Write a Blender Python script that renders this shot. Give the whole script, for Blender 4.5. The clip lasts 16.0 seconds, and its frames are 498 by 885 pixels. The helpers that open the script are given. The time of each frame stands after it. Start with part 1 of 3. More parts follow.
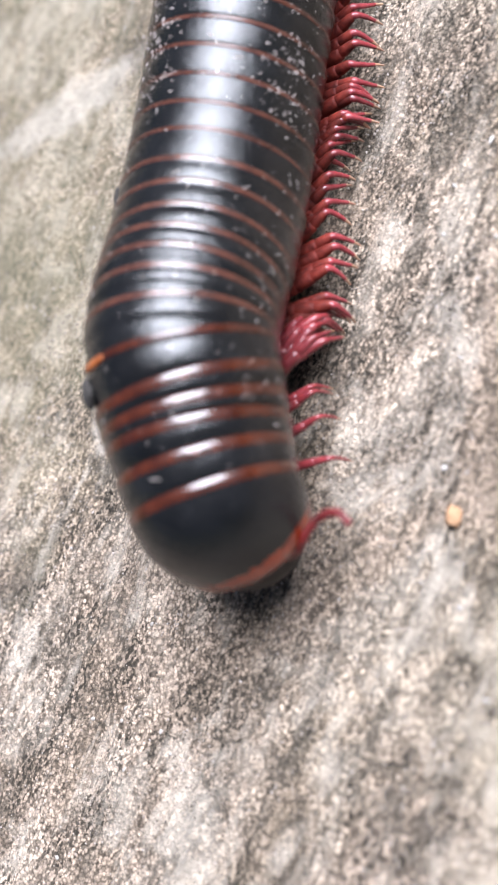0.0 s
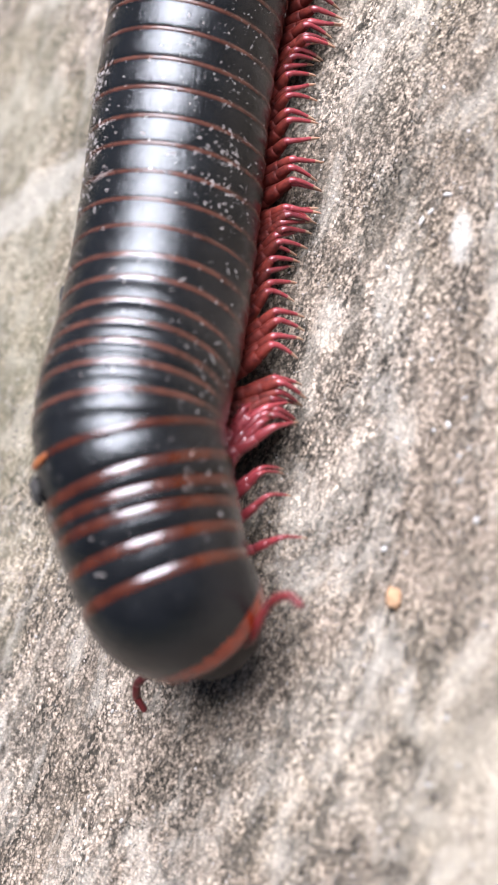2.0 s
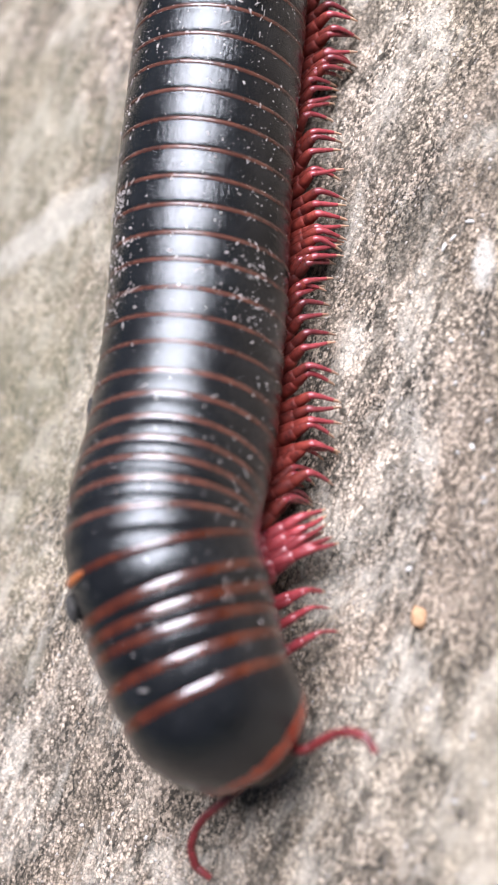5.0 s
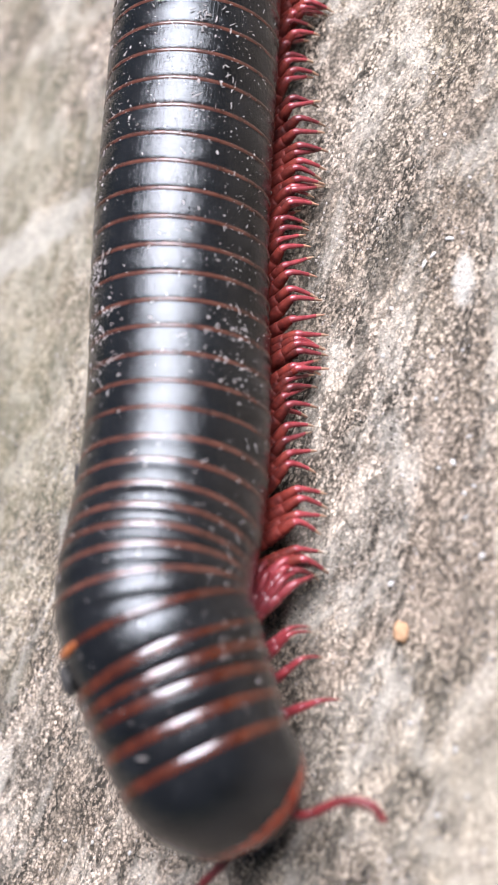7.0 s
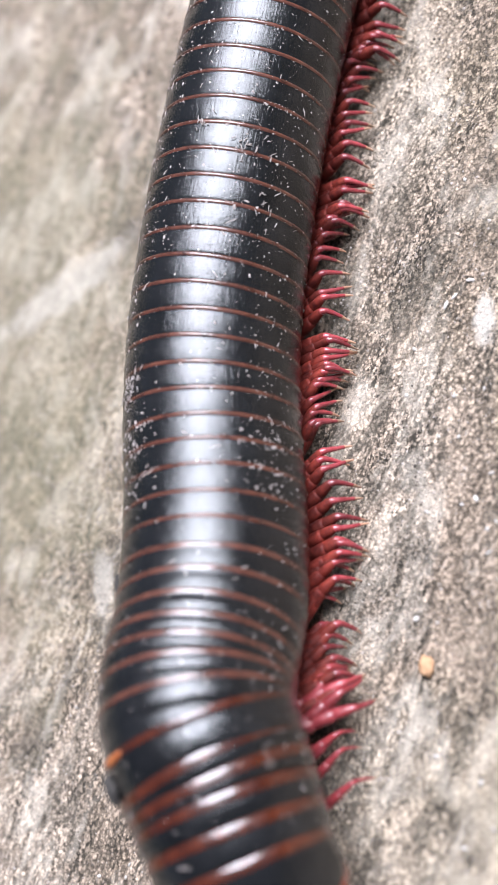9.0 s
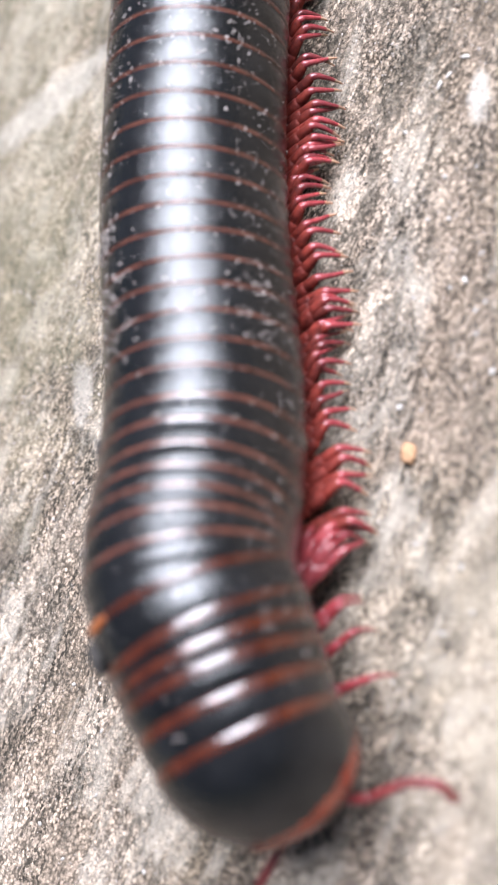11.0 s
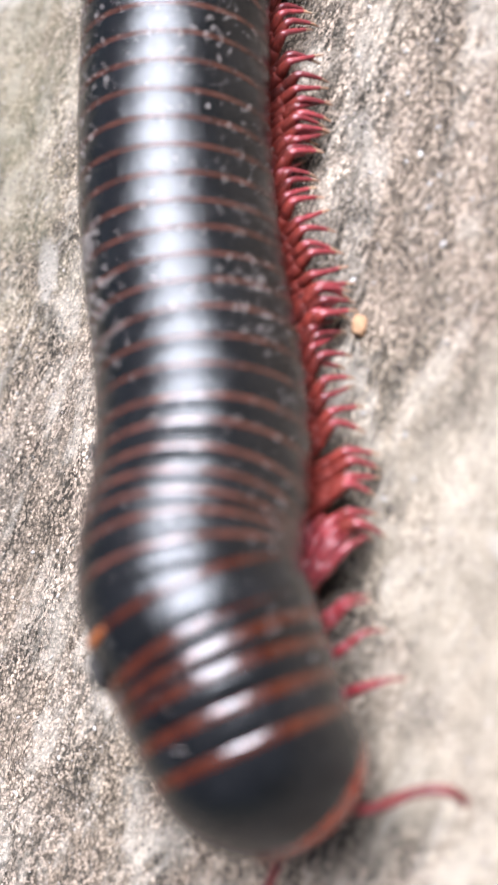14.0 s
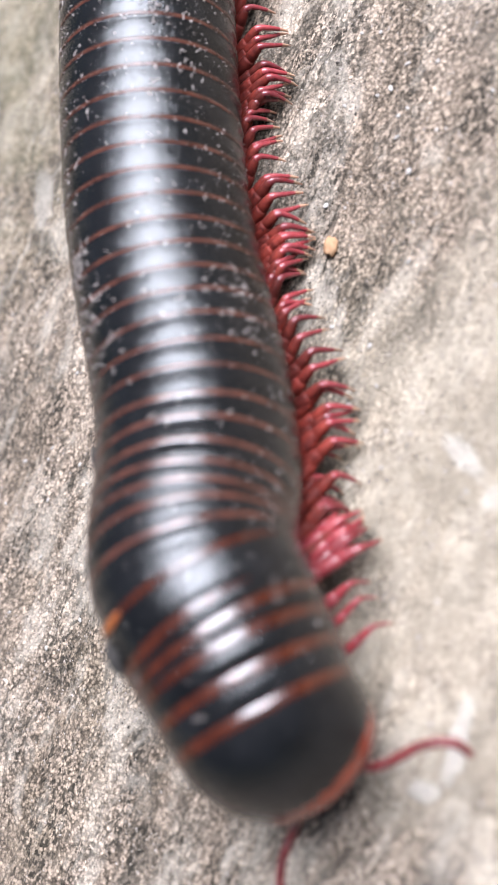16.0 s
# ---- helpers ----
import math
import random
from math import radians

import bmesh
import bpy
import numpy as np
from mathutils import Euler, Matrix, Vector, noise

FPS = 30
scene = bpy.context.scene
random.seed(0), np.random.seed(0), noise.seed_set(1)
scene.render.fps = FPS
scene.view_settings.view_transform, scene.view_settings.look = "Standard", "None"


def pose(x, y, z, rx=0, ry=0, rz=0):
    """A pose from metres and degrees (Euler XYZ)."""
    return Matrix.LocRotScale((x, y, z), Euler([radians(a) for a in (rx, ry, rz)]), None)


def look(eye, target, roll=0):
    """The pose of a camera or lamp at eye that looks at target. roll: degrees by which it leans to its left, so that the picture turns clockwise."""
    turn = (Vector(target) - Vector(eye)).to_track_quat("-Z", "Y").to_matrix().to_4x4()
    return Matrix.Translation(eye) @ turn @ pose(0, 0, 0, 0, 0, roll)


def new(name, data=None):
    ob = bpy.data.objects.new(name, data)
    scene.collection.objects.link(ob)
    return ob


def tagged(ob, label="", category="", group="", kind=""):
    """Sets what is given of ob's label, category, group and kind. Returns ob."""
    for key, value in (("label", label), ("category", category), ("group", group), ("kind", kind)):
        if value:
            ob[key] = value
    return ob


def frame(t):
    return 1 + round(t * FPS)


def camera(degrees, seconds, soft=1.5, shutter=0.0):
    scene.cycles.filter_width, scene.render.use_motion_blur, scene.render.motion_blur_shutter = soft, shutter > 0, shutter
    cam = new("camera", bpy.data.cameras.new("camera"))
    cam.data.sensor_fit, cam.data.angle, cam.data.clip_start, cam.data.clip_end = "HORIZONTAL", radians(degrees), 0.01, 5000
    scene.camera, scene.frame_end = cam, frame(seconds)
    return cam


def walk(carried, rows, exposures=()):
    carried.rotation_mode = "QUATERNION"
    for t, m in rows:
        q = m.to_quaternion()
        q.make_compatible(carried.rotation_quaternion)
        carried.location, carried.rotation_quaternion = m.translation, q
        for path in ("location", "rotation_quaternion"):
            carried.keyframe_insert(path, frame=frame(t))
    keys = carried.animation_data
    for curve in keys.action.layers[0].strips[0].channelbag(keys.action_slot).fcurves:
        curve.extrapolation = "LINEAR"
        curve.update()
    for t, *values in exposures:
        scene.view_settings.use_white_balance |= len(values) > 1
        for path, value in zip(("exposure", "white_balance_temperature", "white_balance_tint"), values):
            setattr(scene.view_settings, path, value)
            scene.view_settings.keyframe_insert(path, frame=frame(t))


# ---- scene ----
# A giant millipede creeping over weathered rock, filmed from a hand's width away.
# All plan numbers below are millimetres; MM turns them into metres.
MM = 0.001

PATH = [
    (0, 42.36, -21.20, 99.71, 15.21, 32.60, 1.27),
    (0.5, 47.66, -20.09, 98.77, 16.38, 34.81, 0.61),
    (1, 51.12, -18.84, 95.91, 16.85, 35.69, -0.06),
    (1.5, 51.91, -18.47, 94.96, 16.76, 35.75, -0.53),
    (2, 52.03, -18.48, 95.59, 16.70, 35.55, -0.57),
    (2.5, 50.61, -18.98, 96.73, 17.10, 35.54, -0.33),
    (3, 50.85, -19.27, 98.23, 17.56, 35.94, -0.12),
    (3.5, 52.26, -18.94, 97.28, 17.88, 36.16, -0.09),
    (4, 51.16, -18.87, 97.63, 17.84, 36.04, -0.21),
    (4.2, 51.57, -19.19, 97.99, 17.95, 36.02, -0.24),
    (6.3, 48.19, -18.21, 99.38, 17.14, 33.56, -0.94),
    (6.5, 48.22, -18.20, 99.29, 17.21, 33.77, -0.92),
    (7, 50.52, -18.19, 100.03, 17.62, 34.16, -1.11),
    (7.5, 52.56, -18.53, 101.84, 18.55, 34.81, -1.24),
    (8, 54.79, -18.73, 102.31, 19.48, 35.42, -1.28),
    (8.5, 55.95, -18.53, 101.36, 19.97, 36.00, -1.13),
    (8.7, 54.81, -18.71, 101.69, 19.97, 36.10, -1.06),
    (10.8, 50.30, -30.81, 91.07, 17.80, 36.97, 0.18),
    (11, 50.86, -31.22, 90.83, 17.52, 37.08, 0.28),
    (11.5, 50.64, -33.14, 89.87, 16.74, 37.30, 0.56),
    (12, 51.27, -32.72, 88.77, 16.29, 37.22, 0.63),
    (12.5, 49.62, -33.68, 89.72, 16.18, 37.71, 0.88),
    (13, 50.49, -33.50, 88.69, 15.79, 38.04, 0.97),
    (13.5, 48.49, -33.57, 88.26, 14.98, 37.47, 0.80),
    (13.6, 48.26, -33.62, 88.33, 14.99, 37.30, 1.02),
    (13.8, 54.14, -33.27, 88.48, 15.00, 36.96, 1.45),
    (14, 54.49, -36.67, 88.63, 15.01, 36.62, 1.88),
    (14.1, 52.71, -43.14, 88.71, 15.01, 36.45, 2.10),
    (14.2, 52.45, -50.14, 88.79, 15.02, 36.28, 2.31),
    (14.3, 56.29, -54.11, 88.86, 15.02, 36.11, 2.53),
    (14.4, 61.22, -55.89, 88.94, 15.03, 35.94, 2.75),
    (14.5, 62.54, -55.37, 89.01, 15.03, 35.77, 2.96),
    (15, 63.38, -47.46, 91.62, 14.51, 35.66, 2.89),
    (15.5, 64.92, -46.12, 90.98, 14.56, 35.74, 2.99),
    (16, 60.45, -44.91, 93.45, 14.58, 36.05, 3.09),
]

cam = camera(23.1, 16.0, soft=1.0)
cam.data.dof.use_dof = True
cam.data.dof.focus_distance = 0.126
cam.data.dof.aperture_fstop = 25.0
cam.data.dof.aperture_blades = 0
walk(cam, [(t, pose(x * MM, y * MM, z * MM, rx, ry, rz)) for t, x, y, z, rx, ry, rz in PATH], exposures=((0.0, 1.60), (8.7, 1.56), (11.0, 1.65), (13.6, 1.68), (14.6, 1.52), (16.0, 1.48)))

# ---- light: bright overcast sky, brightest over the animal's right flank ----
LIGHT_FROM = Vector((0.31, 0.37, 0.87)).normalized()
world = bpy.data.worlds.new("world")
scene.world = world
world.use_nodes = True
wn, wl = world.node_tree.nodes, world.node_tree.links
sky = wn.new("ShaderNodeTexSky")
sky.sky_type = "NISHITA"
sky.sun_disc = False
sky.sun_elevation = math.asin(LIGHT_FROM.z)
sky.sun_rotation = math.atan2(LIGHT_FROM.x, LIGHT_FROM.y)
sky.air_density, sky.dust_density, sky.ozone_density = 1.0, 4.0, 1.0
wl.new(sky.outputs["Color"], wn["Background"].inputs["Color"])
wn["Background"].inputs["Strength"].default_value = 0.026

sun_data = bpy.data.lights.new("sun", "SUN")
sun_data.energy = 5.3
sun_data.angle = radians(44)
sun_data.color = (0.82, 0.865, 1.0)
sun = new("sun", sun_data)
sun.matrix_world = look(LIGHT_FROM, (0, 0, 0))


# ---- materials ----
class Nodes:
    """Short-hand for building a node material."""

    def __init__(self, name, roughness=0.5, color=None):
        self.mat = bpy.data.materials.new(name)
        self.mat.use_nodes = True
        self.tree = self.mat.node_tree
        self.bsdf = self.tree.nodes["Principled BSDF"]
        self.bsdf.inputs["Roughness"].default_value = roughness
        if color:
            self.bsdf.inputs["Base Color"].default_value = (*color, 1)

    def add(self, kind, **values):
        node = self.tree.nodes.new(kind)
        for key, value in values.items():
            node.inputs[key.replace("_", " ")].default_value = value
        return node

    def link(self, a, b):
        self.tree.links.new(a, b)

    def noise(self, coords, scale, detail=4.0, roughness=0.6, distortion=0.0):
        node = self.add("ShaderNodeTexNoise", Scale=scale, Detail=detail, Roughness=roughness, Distortion=distortion)
        self.link(coords, node.inputs["Vector"])
        return node.outputs["Fac"]

    def ramp(self, fac, stops):
        node = self.tree.nodes.new("ShaderNodeValToRGB")
        node.color_ramp.elements[0].position, node.color_ramp.elements[0].color = stops[0][0], (*stops[0][1], 1)
        node.color_ramp.elements[1].position, node.color_ramp.elements[1].color = stops[-1][0], (*stops[-1][1], 1)
        for place, color in stops[1:-1]:
            node.color_ramp.elements.new(place).color = (*color, 1)
        self.link(fac, node.inputs["Fac"])
        return node.outputs["Color"]

    def mix(self, fac, a, b, blend="MIX"):
        node = self.tree.nodes.new("ShaderNodeMix")
        node.data_type, node.blend_type = "RGBA", blend
        for value, socket in ((fac, node.inputs[0]), (a, node.inputs[6]), (b, node.inputs[7])):
            if isinstance(value, bpy.types.NodeSocket):
                self.link(value, socket)
            else:
                socket.default_value = value if isinstance(value, float) else (*value, 1)
        return node.outputs[2]

    def math(self, kind, a, b=0.0, c=0.0):
        node = self.tree.nodes.new("ShaderNodeMath")
        node.operation = kind
        for value, socket in zip((a, b, c), node.inputs):
            if isinstance(value, bpy.types.NodeSocket):
                self.link(value, socket)
            else:
                socket.default_value = value
        return node.outputs[0]

    def vec(self, kind, a, b):
        node = self.tree.nodes.new("ShaderNodeVectorMath")
        node.operation = kind
        for value, socket in zip((a, b), node.inputs):
            if isinstance(value, bpy.types.NodeSocket):
                self.link(value, socket)
            else:
                socket.default_value = value
        return node.outputs["Value" if kind in ("LENGTH", "DOT_PRODUCT") else "Vector"]

    def coords(self, random_shift=True, stretch=(1, 1, 1), turn=0.0):
        tex = self.tree.nodes.new("ShaderNodeTexCoord")
        out = tex.outputs["Object"]
        if random_shift:
            info = self.tree.nodes.new("ShaderNodeObjectInfo")
            shift = self.tree.nodes.new("ShaderNodeCombineXYZ")
            for axis, factor in zip("XYZ", (0.31, 0.73, 0.57)):
                self.link(self.math("MULTIPLY", info.outputs["Random"], factor), shift.inputs[axis])
            out = self.vec("ADD", out, shift.outputs["Vector"])
        if stretch != (1, 1, 1) or turn:
            mapping = self.tree.nodes.new("ShaderNodeMapping")
            mapping.vector_type = "TEXTURE"
            mapping.inputs["Scale"].default_value = [1 / v for v in stretch]
            mapping.inputs["Rotation"].default_value = (0, 0, turn)
            self.link(out, mapping.inputs["Vector"])
            out = mapping.outputs["Vector"]
        return out

    def bump(self, height, distance, strength=1.0, under=None):
        node = self.add("ShaderNodeBump", Strength=strength, Distance=distance)
        self.link(height, node.inputs["Height"])
        if under is not None:
            self.link(under, node.inputs["Normal"])
        return node.outputs["Normal"]

    def done(self, color=None, rough=None, normal=None, **extra):
        for value, key in ((color, "Base Color"), (rough, "Roughness"), (normal, "Normal")):
            if value is not None:
                self.link(value, self.bsdf.inputs[key])
        for key, value in extra.items():
            self.bsdf.inputs[key.replace("_", " ")].default_value = value
        return self.mat


def make_shell():
    """Slate-black, waxy chitin with fine lengthwise scratches and a dusty bloom."""
    n = Nodes("shell")
    c = n.coords()
    blotch = n.noise(c, 260, 3)
    scratch = n.noise(n.coords(stretch=(1, 0.10, 1)), 5200, 3, 0.7)
    color = n.ramp(blotch, [(0.3, (0.0040, 0.0040, 0.0042)), (0.6, (0.0070, 0.0070, 0.0074)), (0.85, (0.013, 0.013, 0.014))])
    dust = n.ramp(n.noise(c, 1900, 5, 0.75), [(0.60, (0, 0, 0)), (0.76, (1, 1, 1))])
    color = n.mix(n.math("MULTIPLY", dust, 0.20), color, (0.10, 0.088, 0.080))
    rough = n.math("MULTIPLY_ADD", n.noise(n.coords(stretch=(1, 0.35, 1)), 1100, 5, 0.7), 0.24, 0.05)
    rough = n.math("MULTIPLY_ADD", dust, 0.12, rough)
    normal = n.bump(scratch, 0.00005, 0.9, n.bump(n.noise(c, 480, 3, 0.6), 0.00010, 0.6))
    return n.done(color, rough, normal, Specular_IOR_Level=0.42, IOR=1.5)


def toned(color, k=0.65):
    return tuple(v * k for v in color)


def make_rim(name, low, high):
    low, high = toned(low), toned(high)
    n = Nodes(name)
    c = n.coords()
    color = n.ramp(n.noise(c, 700, 4), [(0.3, low), (0.7, high)])
    normal = n.bump(n.noise(c, 2500, 3), 0.00004, 0.6)
    return n.done(color, n.math("MULTIPLY_ADD", n.noise(c, 1200, 3), 0.16, 0.14), normal, Specular_IOR_Level=0.75)


def make_leg(name, low, high, rough, gloss):
    low, high = toned(low), toned(high)
    n = Nodes(name)
    c = n.coords()
    info = n.tree.nodes.new("ShaderNodeObjectInfo")
    color = n.ramp(n.noise(c, 900, 5, 0.7), [(0.32, low), (0.70, high)])
    tone = n.ramp(info.outputs["Random"], [(0.0, (0.55, 0.55, 0.55)), (1.0, (1.15, 1.12, 1.10))])
    color = n.mix(1.0, color, tone, "MULTIPLY")
    normal = n.bump(n.noise(c, 2600, 4, 0.7), 0.00006, 0.7)
    return n.done(color, n.math("MULTIPLY_ADD", n.noise(c, 1500, 3), 0.2, rough), normal, Specular_IOR_Level=gloss,
                  Subsurface_Weight=0.12, Subsurface_Radius=(0.0006, 0.0002, 0.0001), Subsurface_Scale=1.0)


def make_plain(name, low, high, rough, scale=900):
    low, high = toned(low), toned(high)
    n = Nodes(name)
    c = n.coords()
    return n.done(n.ramp(n.noise(c, scale, 4), [(0.3, low), (0.7, high)]), n.math("MULTIPLY_ADD", n.noise(c, scale * 2, 2), 0.2, rough),
                  n.bump(n.noise(c, scale * 3, 3), 0.00005, 0.6))


# Pale crusts on the rock: middle x, y, half length, half width, turn in degrees, how dense.
CRUSTS = [(-49, 55, 14, 3.6, 18, 0.42), (8.6, 33, 1.4, 3.2, -6, 0.75), (13.8, -46, 1.1, 4.4, -14, 0.75), (10.8, -50.2, 2.0, 1.0, 0, 0.7), (14, -22, 3.6, 1.1, -48, 0.6), (17, -26, 1.8, 1.3, 20, 0.55), (-41, 14, 1.8, 5.5, 8, 0.4), (19, 10, 1.6, 3.0, 10, 0.5)]


def make_rock():
    n = Nodes("rock")
    c = n.coords(False)
    wander = n.add("ShaderNodeTexNoise", Scale=900.0, Detail=2.0)
    n.link(c, wander.inputs["Vector"])
    offset = n.tree.nodes.new("ShaderNodeVectorMath")
    offset.operation = "MULTIPLY_ADD"
    n.link(wander.outputs["Color"], offset.inputs[0])
    offset.inputs[1].default_value = (0.0005, 0.0005, 0.0005)
    n.link(c, offset.inputs[2])
    bent = offset.outputs["Vector"]
    streaked = n.coords(False, (1.0, 0.38, 1.0), radians(-28))
    grained = n.coords(False, (1.0, 0.60, 1.0), radians(-28))
    base = n.ramp(n.noise(streaked, 90, 5, 0.65), [(0.36, (0.36, 0.30, 0.255)), (0.5, (0.54, 0.455, 0.40)), (0.62, (0.76, 0.665, 0.60))])
    tint = n.ramp(n.noise(c, 24, 3), [(0.48, (0, 0, 0)), (0.68, (1, 1, 1))])
    base = n.mix(n.math("MULTIPLY", tint, 0.30), base, (0.33, 0.315, 0.20))
    grain = n.add("ShaderNodeTexVoronoi", Scale=2600.0)
    n.link(bent, grain.inputs["Vector"])
    shade = n.ramp(grain.outputs["Color"], [(0.05, (0.30, 0.29, 0.275)), (0.45, (0.94, 0.93, 0.92)), (0.95, (1.50, 1.48, 1.45))])
    base = n.mix(0.9, base, shade, "MULTIPLY")
    gaps = n.add("ShaderNodeTexVoronoi", Scale=2600.0)
    n.link(bent, gaps.inputs["Vector"])
    joints = n.ramp(gaps.outputs["Distance"], [(0.20, (1.2, 1.2, 1.19)), (0.48, (0.90, 0.89, 0.88)), (0.72, (0.26, 0.25, 0.235))])
    base = n.mix(n.ramp(n.noise(c, 160, 4), [(0.35, (0.35, 0.35, 0.35)), (0.6, (1, 1, 1))]), base, n.mix(1.0, base, joints, "MULTIPLY"))
    wide = n.ramp(n.noise(streaked, 55, 5, 0.65), [(0.40, (0.10, 0.10, 0.10)), (0.56, (1, 1, 1))])
    dark = n.ramp(n.noise(streaked, 260, 7, 0.78, 0.6), [(0.45, (0, 0, 0)), (0.56, (1, 1, 1))])
    base = n.mix(n.math("MULTIPLY", n.math("MULTIPLY", dark, wide), 0.70), base, (0.088, 0.083, 0.074))
    where = n.ramp(n.noise(streaked, 230, 4, 0.65), [(0.40, (0.35, 0.35, 0.35)), (0.60, (1, 1, 1))])
    pit = n.ramp(n.noise(grained, 2300, 3, 0.65), [(0.455, (1, 1, 1)), (0.51, (0, 0, 0))])
    base = n.mix(n.math("MULTIPLY", n.math("MULTIPLY", pit, where), 0.9), base, (0.028, 0.026, 0.022))
    pale = n.ramp(n.noise(streaked, 170, 6, 0.75, 0.4), [(0.53, (0, 0, 0)), (0.64, (1, 1, 1))])
    base = n.mix(n.math("MULTIPLY", pale, 0.5), base, (0.68, 0.635, 0.59))
    # Whitish veins that run with the grain of the rock.
    vein = n.math("ABSOLUTE", n.math("SUBTRACT", n.noise(streaked, 62, 5, 0.62, 0.5), 0.52))
    vein = n.math("MULTIPLY", n.ramp(vein, [(0.012, (1, 1, 1)), (0.05, (0, 0, 0))]), n.ramp(n.noise(c, 95, 3), [(0.45, (0, 0, 0)), (0.6, (1, 1, 1))]))
    base = n.mix(n.math("MULTIPLY", vein, 0.42), base, (0.80, 0.755, 0.71))
    field = n.tree.nodes.new("ShaderNodeMapping")
    field.vector_type = "TEXTURE"
    field.inputs["Location"].default_value = (16 * MM, -27 * MM, 0)
    field.inputs["Scale"].default_value = (19 * MM, 33 * MM, 1.0)
    n.link(c, field.inputs["Vector"])
    reach = n.math("MULTIPLY_ADD", n.noise(c, 130, 5, 0.7), 1.8, n.math("SUBTRACT", n.vec("LENGTH", field.outputs["Vector"], (0, 0, 0)), 0.9))
    base = n.mix(n.math("MULTIPLY", n.ramp(reach, [(0.5, (1, 1, 1)), (1.3, (0, 0, 0))]), 0.58), base, (0.60, 0.54, 0.465))
    # A greenish film of algae over one side of the slab.
    algae = n.tree.nodes.new("ShaderNodeMapping")
    algae.vector_type = "TEXTURE"
    algae.inputs["Location"].default_value = (-60 * MM, 50 * MM, 0)
    algae.inputs["Scale"].default_value = (30 * MM, 55 * MM, 1.0)
    n.link(c, algae.inputs["Vector"])
    film_edge = n.math("MULTIPLY_ADD", n.noise(c, 110, 5, 0.7), 1.4, n.math("SUBTRACT", n.vec("LENGTH", algae.outputs["Vector"], (0, 0, 0)), 0.7))
    base = n.mix(n.math("MULTIPLY", n.ramp(film_edge, [(0.5, (1, 1, 1)), (1.25, (0, 0, 0))]), 0.45), base, (0.27, 0.262, 0.185))
    ragged = n.noise(c, 320, 5, 0.7)
    for x, y, a, b, turn, dense in CRUSTS:
        mapping = n.tree.nodes.new("ShaderNodeMapping")
        mapping.vector_type = "TEXTURE"
        mapping.inputs["Location"].default_value = (x * MM, y * MM, 0)
        mapping.inputs["Rotation"].default_value = (0, 0, radians(turn))
        mapping.inputs["Scale"].default_value = (a * MM, b * MM, 1.0)
        n.link(c, mapping.inputs["Vector"])
        reach = n.math("MULTIPLY_ADD", ragged, 1.6, n.math("SUBTRACT", n.vec("LENGTH", mapping.outputs["Vector"], (0, 0, 0)), 0.8))
        mask = n.ramp(reach, [(0.55, (1, 1, 1)), (1.1, (0, 0, 0))])
        base = n.mix(n.math("MULTIPLY", mask, dense), base, (0.72, 0.70, 0.69))
    base = n.mix(1.0, base, (0.81, 0.75, 0.665), "MULTIPLY")
    rough_relief = n.bump(n.noise(c, 420, 5, 0.65), 0.0005, 0.8)
    rough_relief = n.bump(pit, -0.00025, 0.6, rough_relief)
    normal = n.bump(gaps.outputs["Distance"], -0.0002, 0.35, n.bump(n.noise(c, 2600, 4, 0.7), 0.0007, 1.0, rough_relief))
    return n.done(base, n.math("MULTIPLY_ADD", n.noise(c, 700, 3), 0.2, 0.62), normal, Specular_IOR_Level=0.16)


def make_grit():
    n = Nodes("grit")
    geo = n.tree.nodes.new("ShaderNodeNewGeometry")
    color = n.ramp(geo.outputs["Random Per Island"], [(0.0, (0.06, 0.05, 0.043)), (0.35, (0.17, 0.14, 0.115)), (0.7, (0.27, 0.225, 0.19)), (1.0, (0.38, 0.335, 0.30))])
    return n.done(color, n.math("MULTIPLY_ADD", n.noise(n.coords(False), 4000, 2), 0.2, 0.65), Specular_IOR_Level=0.2)


SHELL = make_shell()
GRIT = make_grit()
RIM = make_rim("rim", (0.050, 0.016, 0.010), (0.125, 0.043, 0.027))
LIP = make_rim("lip", (0.19, 0.018, 0.005), (0.38, 0.045, 0.010))
RIM_FRONT = make_rim("front_rim", (0.036, 0.0066, 0.003), (0.088, 0.0185, 0.007))
LEG = make_leg("leg_brick_red", (0.085, 0.011, 0.009), (0.34, 0.050, 0.034), 0.55, 0.22)
SHANK = make_leg("leg_crimson", (0.21, 0.018, 0.025), (0.44, 0.075, 0.085), 0.24, 0.6)
FEELER = make_leg("antenna_red", (0.10, 0.010, 0.011), (0.25, 0.030, 0.032), 0.30, 0.45)
CLAW = make_leg("claw_pale", (0.50, 0.26, 0.17), (0.60, 0.40, 0.26), 0.3, 0.5)
DUST = make_plain("dust", (0.24, 0.195, 0.175), (0.52, 0.45, 0.42), 0.8)
# Near-black red-brown: the shade under the hood is put into this colour.
HEAD = make_plain("head_shade_dark", (0.006, 0.004, 0.004), (0.022, 0.008, 0.006), 0.5)
ORANGE = make_plain("orange_grain", (0.42, 0.22, 0.11), (0.56, 0.33, 0.18), 0.7)
SCAR = make_plain("scar", (0.007, 0.006, 0.005), (0.065, 0.056, 0.050), 0.9, 2600)
AMBER = make_plain("amber", (0.30, 0.065, 0.016), (0.48, 0.15, 0.04), 0.35)
# Colour of the added, unseen belt that darkens the horizon.
BELT_GREEN = make_plain("belt_green", (0.020, 0.030, 0.014), (0.055, 0.075, 0.035), 0.7, 9)
CHIP = make_plain("chip", (0.42, 0.38, 0.34), (0.66, 0.61, 0.56), 0.8)
ROCK = make_rock()


